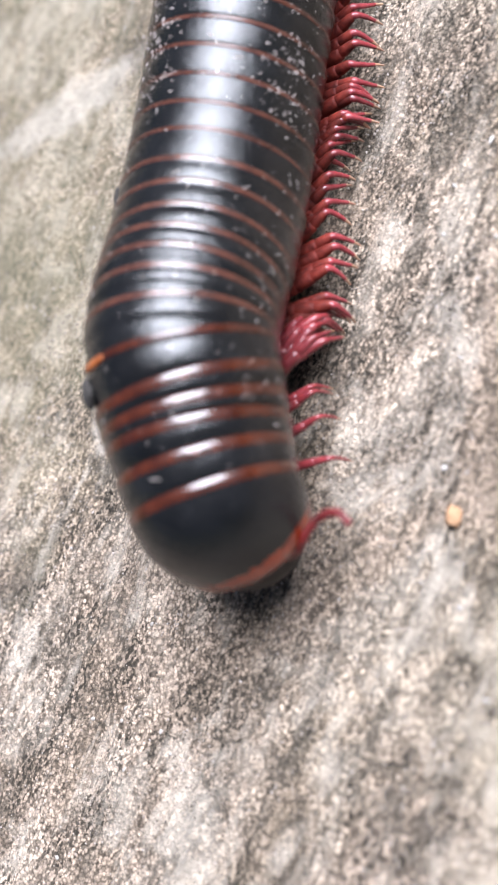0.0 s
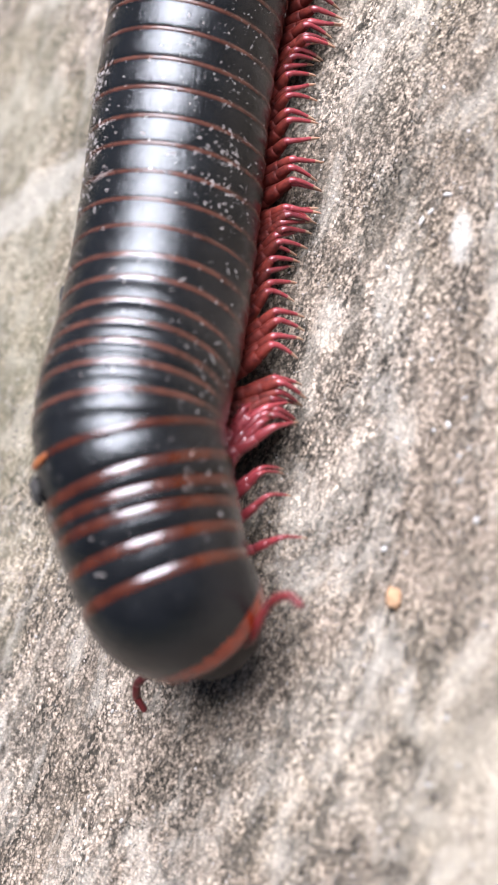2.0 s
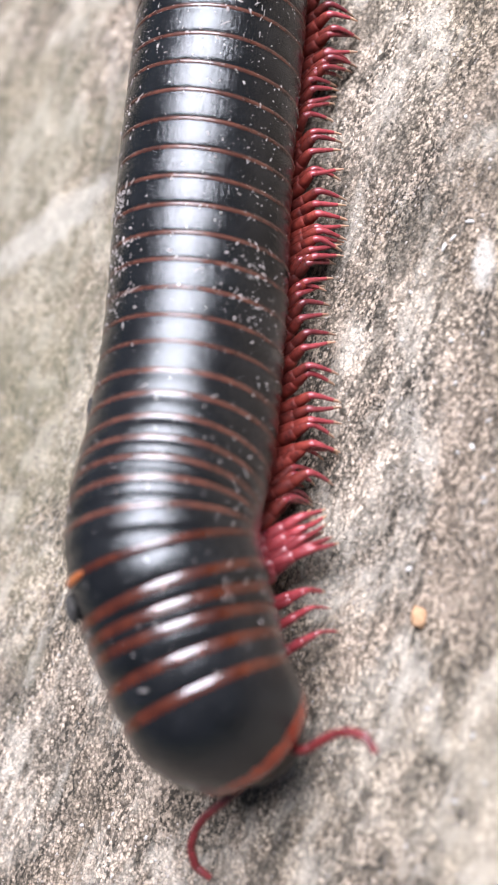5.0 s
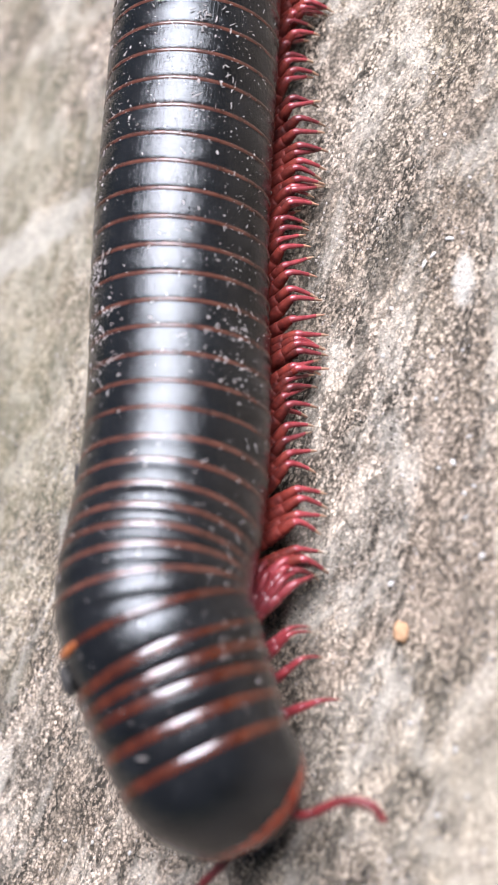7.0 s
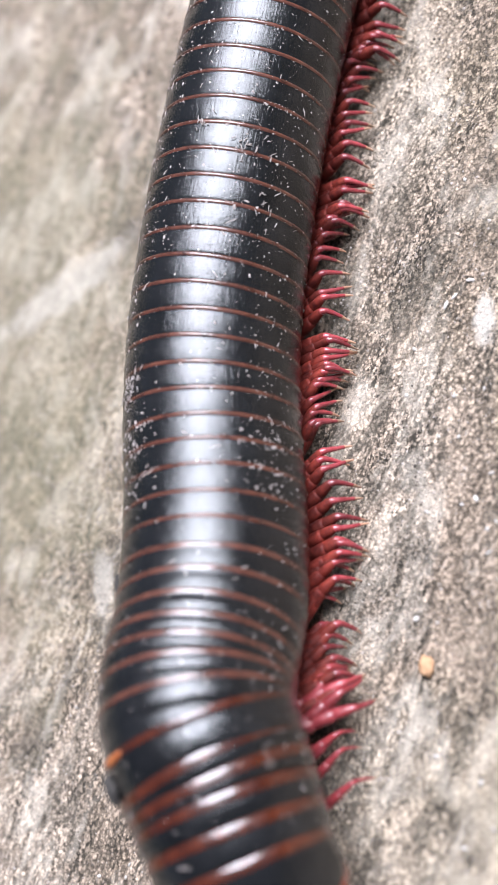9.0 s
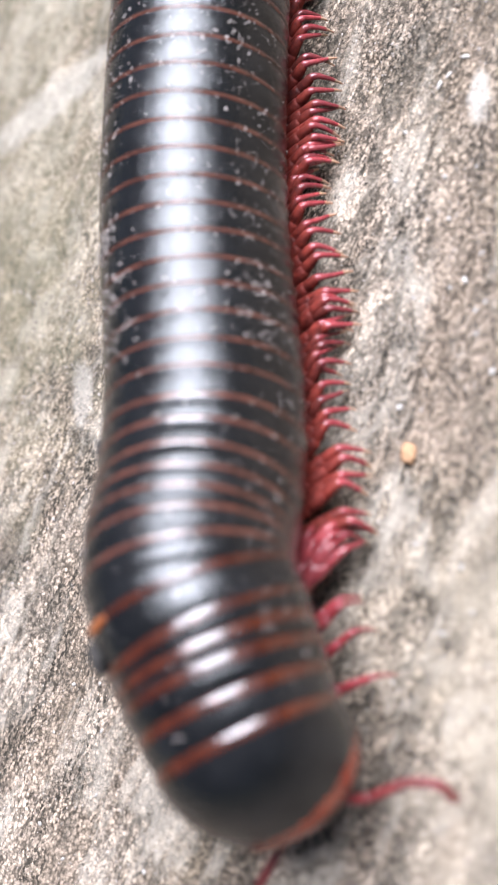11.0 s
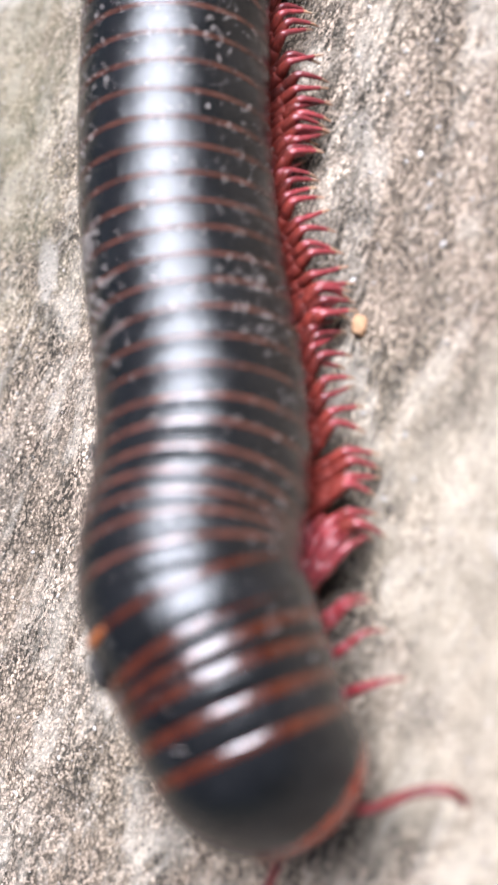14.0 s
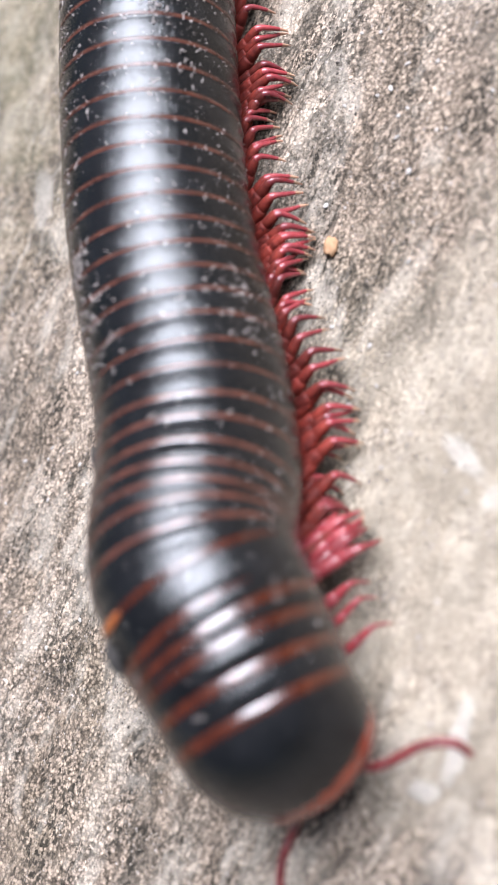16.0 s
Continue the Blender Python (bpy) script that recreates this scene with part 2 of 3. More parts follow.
# ---- the rock underfoot ----
def lattice(x, y, size, seed):
    """Smooth value noise on arrays, about -1 to 1, with the given grain in millimetres."""
    rng = np.random.RandomState(seed)
    table = rng.uniform(-1, 1, (256, 256))
    u, v = x / size, y / size
    i, j = np.floor(u).astype(int), np.floor(v).astype(int)
    fu, fv = u - i, v - j
    fu, fv = fu * fu * (3 - 2 * fu), fv * fv * (3 - 2 * fv)
    a, b = table[i % 256, j % 256], table[(i + 1) % 256, j % 256]
    c, d = table[i % 256, (j + 1) % 256], table[(i + 1) % 256, (j + 1) % 256]
    return (a * (1 - fu) + b * fu) * (1 - fv) + (c * (1 - fu) + d * fu) * fv


def rock_height(x, y):
    """Height of the rock in millimetres; gently rolling further out."""
    tilted = x * 0.97 + y * 0.24, (y * 0.97 - x * 0.24) * 0.5
    near = 0.30 * lattice(*tilted, 9.0, 1) + 0.28 * lattice(*tilted, 3.4, 2) + 0.20 * lattice(x, y, 1.7, 3) + 0.15 * lattice(x, y, 0.95, 4)
    away = np.clip((np.hypot(x + 15, y - 5) - 110) / 400, 0, 1)
    return near * 0.9 + away * (6 * lattice(x, y, 90, 5) + 30 * lattice(x, y, 600, 6))


def ticks(low, high, step):
    inner = np.arange(low, high + step / 2, step)
    outward = np.cumsum(step * 1.32 ** np.arange(1, 45))
    outward = outward[outward < 90000]
    return np.concatenate([low - outward[::-1], inner, high + outward])


def build_ground():
    xs, ys = ticks(-78, 40, 0.42), ticks(-84, 116, 0.42)
    gx, gy = np.meshgrid(xs, ys, indexing="ij")
    gz = rock_height(gx, gy)
    verts = np.stack([gx, gy, gz], -1).reshape(-1, 3) * MM
    nx, ny = len(xs), len(ys)
    k = (np.arange(nx - 1)[:, None] * ny + np.arange(ny - 1)).ravel()
    faces = np.stack([k, k + ny, k + ny + 1, k + 1], 1)
    mesh = bpy.data.meshes.new("ground")
    mesh.from_pydata(verts.tolist(), [], faces.tolist())
    mesh.polygons.foreach_set("use_smooth", [True] * len(mesh.polygons))
    mesh.materials.append(ROCK)
    tagged(new("ground", mesh), "weathered grey-beige rock, grainy, with dark pits and pale lichen crusts", "rock", kind="structure")


build_ground()


def build_backdrop():
    """Added dark belt all round, too far off to be seen: low, ragged, closing the horizon."""
    bm = bmesh.new()
    rng = random.Random(41)
    around, rows = 96, []
    for level in (-0.3, 0.5, 1.1, 1.5):
        rows.append([bm.verts.new(((5.2 + 0.25 * level + rng.uniform(-0.2, 0.2)) * math.cos(2 * math.pi * k / around),
                                   (5.2 + 0.25 * level + rng.uniform(-0.2, 0.2)) * math.sin(2 * math.pi * k / around),
                                   level + (rng.uniform(-0.25, 0.25) if level > 0 else 0))) for k in range(around)])
    for low, high in zip(rows, rows[1:]):
        for k in range(around):
            bm.faces.new((low[k], low[(k + 1) % around], high[(k + 1) % around], high[k]))
    mesh = mesh_of("backdrop", bm, BELT_GREEN)
    tagged(new("backdrop", mesh), "unseen dark green belt added round the rock", "shrubs", kind="structure")



# ---- mesh helpers ----
def mesh_of(name, bm, *materials):
    mesh = bpy.data.meshes.new(name)
    bm.normal_update()
    bm.to_mesh(mesh)
    bm.free()
    for material in materials:
        mesh.materials.append(material)
    mesh.polygons.foreach_set("use_smooth", [True] * len(mesh.polygons))
    return mesh


def put(name, mesh, parent, place=None, label=""):
    """Links a mesh as one part under a thing or a part."""
    ob = new(name, mesh)
    ob.parent = parent
    if place is not None:
        ob.matrix_basis = place
    return tagged(ob, label)


def lathe(profile, around=56, wobble=0.0, seed=0, droop=None):
    """A ring about the y axis from rows of (y, radius, material); closed all round. Millimetres."""
    bm = bmesh.new()
    rng = random.Random(seed)
    dents = [(rng.uniform(0, 6.28), rng.choice((2, 3, 5)), rng.uniform(-1, 1)) for _ in range(4)]
    loops = []
    for y, radius, _ in profile:
        loop = []
        for k in range(around):
            a = 2 * math.pi * k / around
            shift = wobble * sum(w * math.sin(m * a + p) for p, m, w in dents)
            flat = 1.0 - 0.05 * max(0.0, -math.cos(a)) ** 3
            r = (radius + shift) * flat
            fall = droop(y) if droop else 0.0
            loop.append(bm.verts.new((r * math.sin(a) * MM, (y + shift * 1.5) * MM, (r * math.cos(a) - fall) * MM)))
        loops.append(loop)
    for n in range(len(profile) - 1):
        for k in range(around):
            f = bm.faces.new((loops[n][k], loops[n][(k + 1) % around], loops[n + 1][(k + 1) % around], loops[n + 1][k]))
            f.material_index = profile[n][2]
    bmesh.ops.recalc_face_normals(bm, faces=bm.faces)
    return bm


def sweep(points, radii, slots, around=9, cap=True):
    """A limb along points with a radius at each; slots: the material of each stretch. Millimetres."""
    bm = bmesh.new()
    pts = [Vector(p) for p in points]
    loops = []
    for n, p in enumerate(pts):
        ahead = (pts[min(n + 1, len(pts) - 1)] - pts[max(n - 1, 0)]).normalized()
        side = ahead.cross(Vector((0, 1, 0.001))).normalized()
        up = side.cross(ahead)
        loops.append([bm.verts.new((p + radii[n] * (math.cos(a) * side + math.sin(a) * up)) * MM)
                      for a in (2 * math.pi * k / around for k in range(around))])
    for n in range(len(pts) - 1):
        for k in range(around):
            f = bm.faces.new((loops[n][k], loops[n][(k + 1) % around], loops[n + 1][(k + 1) % around], loops[n + 1][k]))
            f.material_index = slots[n]
    if cap:
        bm.faces.new(loops[0])
        bm.faces.new(loops[-1]).material_index = slots[-1]
    bmesh.ops.recalc_face_normals(bm, faces=bm.faces)
    return bm


def jointed(corners, widths, tip_slot_from):
    """Points, radii and slots of a limb of podomeres: each swells a little and pinches at its joints."""
    points, radii, slots = [], [], []
    for n in range(len(corners) - 1):
        a, b = Vector(corners[n]), Vector(corners[n + 1])
        for u, k in ((0.0, 0.84), (0.10, 0.97), (0.5, 0.99), (0.84, 1.03), (0.96, 0.97)):
            points.append(a.lerp(b, u))
            radii.append((widths[n] * (1 - u) + widths[n + 1] * u) * k)
            slots.append(1 if n >= tip_slot_from else 0)
    points.append(Vector(corners[-1]))
    radii.append(widths[-1] * 0.5)
    return points, radii, slots


build_backdrop()

# ---- the millipede ----
AXIS_HEIGHT, FRONT_RADIUS = 10.56, 7.85
NECK_RING = -1.6
# Where the rear edges of the rings lie along the body, counted from the neck towards the tail.
REAR = [-11.5, -8.9, -7.05, -4.95, NECK_RING, 0.7, 2.6, 4.15, 6.1, 8.4, 11.8, 14.9, 18.5, 21.7, 24.9, 28.2, 31.3, 34.5, 37.6, 40.8]
while REAR[-1] < 142:
    REAR.append(REAR[-1] + 3.25)
COLLUM_AT = -14.4
TAIL_FROM = 118.0


def ring_radius(s):
    # Broadest behind the neck; the neck ring stands out, and the front tapers towards the head.
    r = 8.75 + 0.3 / (1 + math.exp(-(s - 3) / 3.0)) - (8.75 - FRONT_RADIUS) * min(1.0, max(0.0, (-5 - s) / 9.5)) + 0.05 * math.exp(-(((s - NECK_RING) / 1.2) ** 2))
    if s > TAIL_FROM:
        r *= math.sqrt(max(0.04, 1 - ((s - TAIL_FROM) / 26.5) ** 2))
    return r


def ring_mesh(n):
    s, ahead = REAR[n], REAR[n - 1] if n else COLLUM_AT
    p, r, r2 = s - ahead, ring_radius(s), ring_radius(ahead)
    front = s < 0
    band = 0.62 if s == NECK_RING else 0.92 if front else 0.52 if s < 16 else 0.38
    # The rings ahead of the neck bulge more strongly; each one dives under the one before it.
    swell, step = (0.04, 0.22) if s == NECK_RING else (0.07, 0.26) if front else (0.07, 0.22)
    profile = [(-0.15, r - 1.5, 1), (-0.10, r - 0.60, 1), (0.03, r - 0.25, 1), (0.05, r - 0.05, 1), (-0.02, r + 0.03, 1), (-0.16, r + 0.06, 1), (-band * 0.55, r + 0.06, 1), (-band * 0.85, r + 0.03, 1), (-band, r - 0.01, 0), (-band - 0.07, r - 0.03, 0)]
    for k in range(1, 9):
        u = k / 9
        fold = -0.03 * math.exp(-(((u - 0.64) / 0.05) ** 2))
        drop = (step - 0.08) * max(0.0, (u - 0.7) / 0.3) ** 2
        profile.append((-band - 0.07 - u * (p - band - 0.10), (r - 0.04) * (1 - u) + (r2 - 0.08) * u - drop + swell * math.sin(math.pi * u ** 0.8) + fold, 0))
    # Round the neck the hidden front of a ring is drawn out and domed, so that the joint can open.
    skirt = 3.4 if 0 < s < 9 else 1.9 if s < 20 else 1.3
    for k in range(6):
        d = skirt * k / 5
        profile.append((-p - 0.03 - d, (r2 - step - 0.02) * math.sqrt(1 - (d / (1.02 * r2)) ** 2) - (0.5 if front else 0.15) * d / skirt, 0))
    return mesh_of("ring", lathe(profile, 64, 0.012, n), SHELL, RIM_FRONT if front else RIM)


def leg_mesh(side, reach=1.0, sweep_back=1.0, thick=1.0, splay=0.0, slender=False):
    """A leg of stout brick-red joints with a thin shiny shank and a pale claw. splay: how far the shank points backwards."""
    corners = [(1.2, 0, -7.3), (3.1, 1.3, -8.1), (4.9, 2.6, -8.3), (6.6, 3.7, -8.0), (8.1, 4.5, -7.5), (8.6, 4.7, -7.8), (9.1, 4.8 + 0.3 * splay, -8.7), (9.5, 4.85 + 0.7 * splay, -9.6), (9.7, 4.9 + splay, -10.5)]
    hip = Vector(corners[0])
    corners = [Vector((side * (x - hip.x) * reach, y * sweep_back, (z - hip.z))) for x, y, z in corners]
    points, radii, slots = jointed(corners, [thick * w for w in (0.82, 0.86, 0.84, 0.68, 0.43, 0.31, 0.25, 0.18, 0.07)], 0 if slender else 4)
    slots = [2 if n >= 33 else slot for n, slot in enumerate(slots)]
    return mesh_of("leg", sweep(points, radii, slots, 10), LEG, SHANK, CLAW), Vector((side * hip.x, 0, hip.z))


def dust_mesh(n, count, spots, scale=1.0):
    """Loose pale flakes lying on one ring: small crooked chips."""
    rng = random.Random(900 + n)
    s, ahead = REAR[n], REAR[n - 1] if n else COLLUM_AT
    p = s - ahead
    r = ring_radius(s)
    bm = bmesh.new()
    for _ in range(count):
        spot = rng.choice(spots)
        a = radians(rng.gauss(spot[0], spot[1]))
        y = -rng.uniform(0.0, 0.9) * p if rng.random() < 0.7 else -rng.uniform(0.0, 0.5)
        size = scale * min(0.22, 0.03 + rng.expovariate(1 / 0.04))
        out = Vector((math.sin(a), 0, math.cos(a)))
        east, north = Vector((math.cos(a), 0, -math.sin(a))), Vector((0, 1, 0))
        turn, long = rng.uniform(0, 3.14), rng.choice((1, 1, 1, 1, 1.8, 3.2))
        u = (math.cos(turn) * east + math.sin(turn) * north) * size * long
        v = (math.cos(turn) * north - math.sin(turn) * east) * size * (0.75 if long < 2 else 0.3)
        at = out * (r + 0.03) + Vector((0, y, 0))
        low = [bm.verts.new((at + u * x + v * w - out * 0.05) * MM) for x, w in ((-1, -rng.uniform(0.3, 1)), (rng.uniform(0.3, 1), -0.8), (1, rng.uniform(0.2, 1)), (-rng.uniform(0.2, 0.9), 0.9))]
        top = bm.verts.new((at + u * rng.uniform(-0.4, 0.4) + out * size * rng.uniform(0.2, 0.6)) * MM)
        for k in range(4):
            bm.faces.new((low[k], low[(k + 1) % 4], top))
    return mesh_of("dust", bm, DUST)


def lump_mesh(name, sx, sy, sz, material, seed, rough=0.18, detail=3):
    """A small uneven nugget."""
    bm = bmesh.new()
    bmesh.ops.create_icosphere(bm, subdivisions=detail, radius=1.0)
    for v in bm.verts:
        k = 1 + rough * noise.noise(v.co * 1.7 + Vector((seed, 0, 0))) + rough * 0.5 * noise.noise(v.co * 4.1 + Vector((0, seed, 0)))
        v.co = Vector((v.co.x * sx * k, v.co.y * sy * k, v.co.z * sz * k)) * MM
    return mesh_of(name, bm, material)


millipede = tagged(new("millipede"), "giant slate-black millipede with rust-red ring edges and red legs", "millipede")

rings = []
for n in range(len(REAR)):
    rings.append(put("ring", ring_mesh(n), millipede))

# Collum: the long shield behind the head, with a rust-red front lip.
COLLUM_LENGTH = 9.4
collum_profile = [(-0.10, FRONT_RADIUS - 0.55, 2), (0.04, FRONT_RADIUS - 0.2, 2), (0.04, FRONT_RADIUS, 2), (-0.05, FRONT_RADIUS + 0.06, 2), (-0.7, FRONT_RADIUS + 0.05, 2), (-0.95, FRONT_RADIUS + 0.0, 0)]
for k in range(1, 29):
    u = (k / 28) ** 0.8
    collum_profile.append((-1.0 - (COLLUM_LENGTH - 1.0) * u, max(0.05, FRONT_RADIUS * (1 - u ** 2.1) ** 0.5), 0))


def collum_droop(y):
    return 3.2 * (max(0.0, -y) / COLLUM_LENGTH) ** 1.5


def collum_mesh():
    """A hood: the shield ends in a rust-red lip that runs round its front and lower sides."""
    bm = lathe(collum_profile, 96, 0.015, 77, collum_droop)
    down = Vector((0, -0.85 / COLLUM_LENGTH, -0.50 / FRONT_RADIUS))
    for v in bm.verts:
        # Beyond the lip the hood is cut off flat; the head sits there.
        low = down.dot(v.co / MM + Vector((0, 0, collum_droop(v.co.y / MM))))
        if low > 0.60:
            v.co -= down / down.length_squared * (low - 0.60) * 0.85 * MM
    for f in bm.faces:
        at = f.calc_center_median() / MM
        if f.material_index == 0:
            low = -at.y / COLLUM_LENGTH * 0.85 - (at.z + collum_droop(at.y)) / FRONT_RADIUS * 0.50
            # Index 3: the cut underside, in the shade-darkened head colour.
            f.material_index = 0 if low < 0.44 else 1 if low < 0.63 else 3
    return mesh_of("neck_shield", bm, SHELL, LIP, RIM_FRONT, HEAD)


collum = put("neck_shield", collum_mesh(), millipede, label="smooth slate-black shield with rust-red lip")

# Head capsule tucked under the collum, with its antennae; large and near-black to stand in for shade.
head = put("head", lump_mesh("head", 5.2, 4.3, 4.1, HEAD, 3, 0.06, 4), millipede, label="red-brown head tucked under the shield, coloured near-black for the shade there")


def antenna_mesh(side):
    if side > 0:
        corners = [(0, 0, 0), (1.2, 0.9, 0.4), (2.0, 2.1, 0.7), (2.5, 3.6, 1.0), (3.1, 5.0, 1.1), (4.1, 6.2, 1.2), (5.4, 6.9, 1.15), (6.9, 6.5, 1.0)]
    else:
        corners = [(0, 0, 0), (-1.7, 0.5, 0.3), (-3.3, 1.3, 0.5), (-4.9, 2.1, 0.5), (-6.6, 2.5, 0.35), (-8.35, 2.35, 0.1), (-9.8, 1.35, -0.35), (-10.3, -0.25, -0.9)]
    points, radii, slots = jointed(corners, [0.52, 0.45, 0.41, 0.40, 0.40, 0.42, 0.42, 0.32][:len(corners)], 9)
    return mesh_of("antenna", sweep(points, radii, slots, 10), FEELER)


ANTENNA_HIP = {1: (3.4, -2.3, 1.3), -1: (-2.6, -3.0, -0.1)}
antennae = {side: put("antenna", antenna_mesh(side), head, label="red jointed antenna") for side in (1, -1)}

# Legs: two or three pairs a ring, fewer on the first.
LEG_MESHES = {side: [leg_mesh(side, reach, 1.0, 1.0, splay) for reach, splay in ((0.98, 0.4), (0.93, 1.4), (1.01, 0.0), (0.95, 0.9), (0.94, -0.3))] for side in (1, -1)}
NECK_LEGS = {side: [leg_mesh(side, 1.16, 0.8, 0.95, 0.6, True), leg_mesh(side, 1.10, 0.9, 0.9, 1.2, True)] for side in (1, -1)}
SMALL_LEGS = {side: [leg_mesh(side, 0.94, 0.4, 0.60, -0.8, True)] for side in (1, -1)}
legs = []
for n, ring in enumerate(rings):
    if REAR[n] > 112:
        break
    p = REAR[n] - (REAR[n - 1] if n else COLLUM_AT)
    for share in ((0.5,) if n < 2 else (0.3, 0.75) if n < 3 else (0.15, 0.4, 0.65, 0.9) if n < 5 else (0.12, 0.36, 0.6, 0.85) if p > 3.6 else (0.16, 0.5, 0.83) if p > 2.4 else (0.25, 0.72)):
        for side in (1, -1):
            kinds = (SMALL_LEGS if n < 3 else NECK_LEGS if n < 5 else LEG_MESHES)[side]
            mesh, hip = kinds[(3 * n + len(legs) // 2) % len(kinds)]
            leg = put("leg", mesh, ring)
            legs.append((leg, REAR[n] - share * p, side, Vector((hip.x, -share * p, hip.z))))

# Dust and flakes on the rings, thickest behind the neck.
for n, ring in enumerate(rings):
    s = REAR[n]
    if s > 100:
        break
    spots = [(78, 14), (60, 22), (-28, 14), (20, 45)]
    count = 26 if s < 12 else 36 if s < 24 else 70
    if 24 < s < 34:
        spots, count = [(80, 11), (66, 10), (-14, 7), (-30, 9), (70, 30)], 120
    if 52 < s < 80:
        spots, count = [(64, 18), (30, 30), (-25, 18)], 120
    tagged(put("dust", dust_mesh(n, count, spots, 1.25 if 24 < s < 34 else 1.0), ring, label="pale dust flakes"), kind="stuff")


def lint_mesh(seed, count):
    """A tuft of pale plant fibres caught on the shell, about its own middle."""
    rng = random.Random(seed)
    bm = bmesh.new()
    for _ in range(count):
        at = Vector((rng.gauss(0, 0.7), rng.gauss(0, 0.8), 0.05))
        turn, bow = rng.uniform(0, 6.28), rng.uniform(-1.2, 1.2)
        points = []
        for k in range(6):
            points.append(at.copy())
            turn += bow * 0.35
            at += Vector((math.cos(turn), math.sin(turn), rng.uniform(-0.1, 0.16))) * rng.uniform(0.06, 0.20)
        thread = sweep(points, [0.035, 0.06, 0.05, 0.055, 0.035, 0.015], [0] * 5, 5)
        part = bpy.data.meshes.new("thread")
        thread.to_mesh(part)
        thread.free()
        bm.from_mesh(part)
        bpy.data.meshes.remove(part)
    return mesh_of("lint", bm, DUST)


# Lint caught on the left flank and a lifted grey scale nearer the neck: place along the body, angle from the crest.
for s, angle, count in ((36.6, -19, 16), (34.4, -29, 18), (35.2, -24, 9), (28.3, 74, 10), (64.5, 44, 14), (66.0, 12, 9), (57.5, 62, 8)):
    n = next(k for k, rear in enumerate(REAR) if rear > s)
    a, r = radians(angle), ring_radius(REAR[n]) + 0.08
    tagged(put("lint", lint_mesh(int(s * 10), count), rings[n], pose(r * math.sin(a) * MM, (s - REAR[n]) * MM, r * math.cos(a) * MM, 0, angle, 0), "pale tuft of plant fibres"), kind="stuff")
n = next(k for k, rear in enumerate(REAR) if rear > 13.0)
put("loose_scale", lump_mesh("loose_scale", 0.7, 1.5, 0.22, SCAR, 21, 0.45), rings[n], pose(-7.0 * MM, -1.4 * MM, 5.8 * MM, 0, -50, 12), "lifted grey scale")

# Old wound on the left flank of the neck ring: an amber edge and a dark scab.
neck_ring = rings[REAR.index(NECK_RING)]
put("scab", lump_mesh("scab", 1.3, 1.25, 0.55, SCAR, 8, 0.45), neck_ring, pose(-6.5 * MM, -2.3 * MM, 6.1 * MM, 0, -47, 0), "dark scab")
put("amber_edge", lump_mesh("amber_edge", 2.0, 0.44, 0.34, AMBER, 9, 0.15), neck_ring, pose(-4.3 * MM, -0.4 * MM, 7.65 * MM, 0, -29, 0), "amber wound edge")

# ---- loose things on the rock ----
def grit_mesh(count=24000):
    """Loose mineral grains: crooked little octahedra scattered in drifts."""
    rng = np.random.RandomState(23)
    x, y = rng.uniform(-62, 38, count * 3), rng.uniform(-76, 104, count * 3)
    keep = rng.uniform(0, 1, count * 3) < 0.18 + 0.8 * np.clip(0.5 + lattice(x, y, 7.0, 31) + 0.6 * lattice(x, y, 2.2, 32), 0, 1) ** 2
    x, y = x[keep][:count], y[keep][:count]
    count = len(x)
    z = rock_height(x, y)
    size = np.clip(0.08 + rng.exponential(0.035, count), 0, 0.2)
    turn = rng.uniform(0, 6.28, count)
    corners = np.array([(1, 0, 0), (0, 1, 0), (-1, 0, 0), (0, -1, 0), (0, 0, 0.8), (0, 0, -0.8)])
    shape = corners[None] * rng.uniform(0.55, 1.35, (count, 6, 1)) + rng.uniform(-0.2, 0.2, (count, 6, 3))
    wide = shape * size[:, None, None]
    c, s = np.cos(turn)[:, None], np.sin(turn)[:, None]
    verts = np.stack([wide[..., 0] * c - wide[..., 1] * s + x[:, None], wide[..., 0] * s + wide[..., 1] * c + y[:, None], wide[..., 2] + z[:, None] + size[:, None] * 0.15], -1)
    sides = np.array([(0, 1, 4), (1, 2, 4), (2, 3, 4), (3, 0, 4), (1, 0, 5), (2, 1, 5), (3, 2, 5), (0, 3, 5)])
    faces = (sides[None] + 6 * np.arange(count)[:, None, None]).reshape(-1, 3)
    mesh = bpy.data.meshes.new("grit")
    mesh.from_pydata((verts.reshape(-1, 3) * MM).tolist(), [], faces.tolist())
    mesh.materials.append(GRIT)
    return mesh


tagged(new("grit", grit_mesh()), "loose pale and dark mineral grains strewn over the rock", "grit", kind="stuff")
grain = tagged(new("orange_grain", lump_mesh("orange_grain", 0.75, 1.0, 0.45, ORANGE, 5, 0.3)), "small orange crumb lying on the rock", "crumb")
grain.matrix_world = pose(0, 0, 0.45 * MM)

# Pale chips that stand out from the grit: x, y, half length, half width, turn in degrees.
chips = [(4.4, 36.0, 0.50, 0.20, 62), (5.4, 36.7, 0.42, 0.18, 35), (7.4, 37.8, 0.48, 0.22, -12), (-1.1, 4.6, 0.34, 0.26, 20), (8.3, 5.9, 0.36, 0.28, 70), (6.2, 15.0, 0.40, 0.24, 110)]
rng = random.Random(71)
chips += [(rng.uniform(-1, 17), rng.uniform(-28, 52), rng.uniform(0.18, 0.36), rng.uniform(0.12, 0.24), rng.uniform(0, 180)) for _ in range(26)]
chips += [(rng.uniform(-46, -30), rng.uniform(-45, 5), rng.uniform(0.16, 0.30), rng.uniform(0.12, 0.22), rng.uniform(0, 180)) for _ in range(14)]
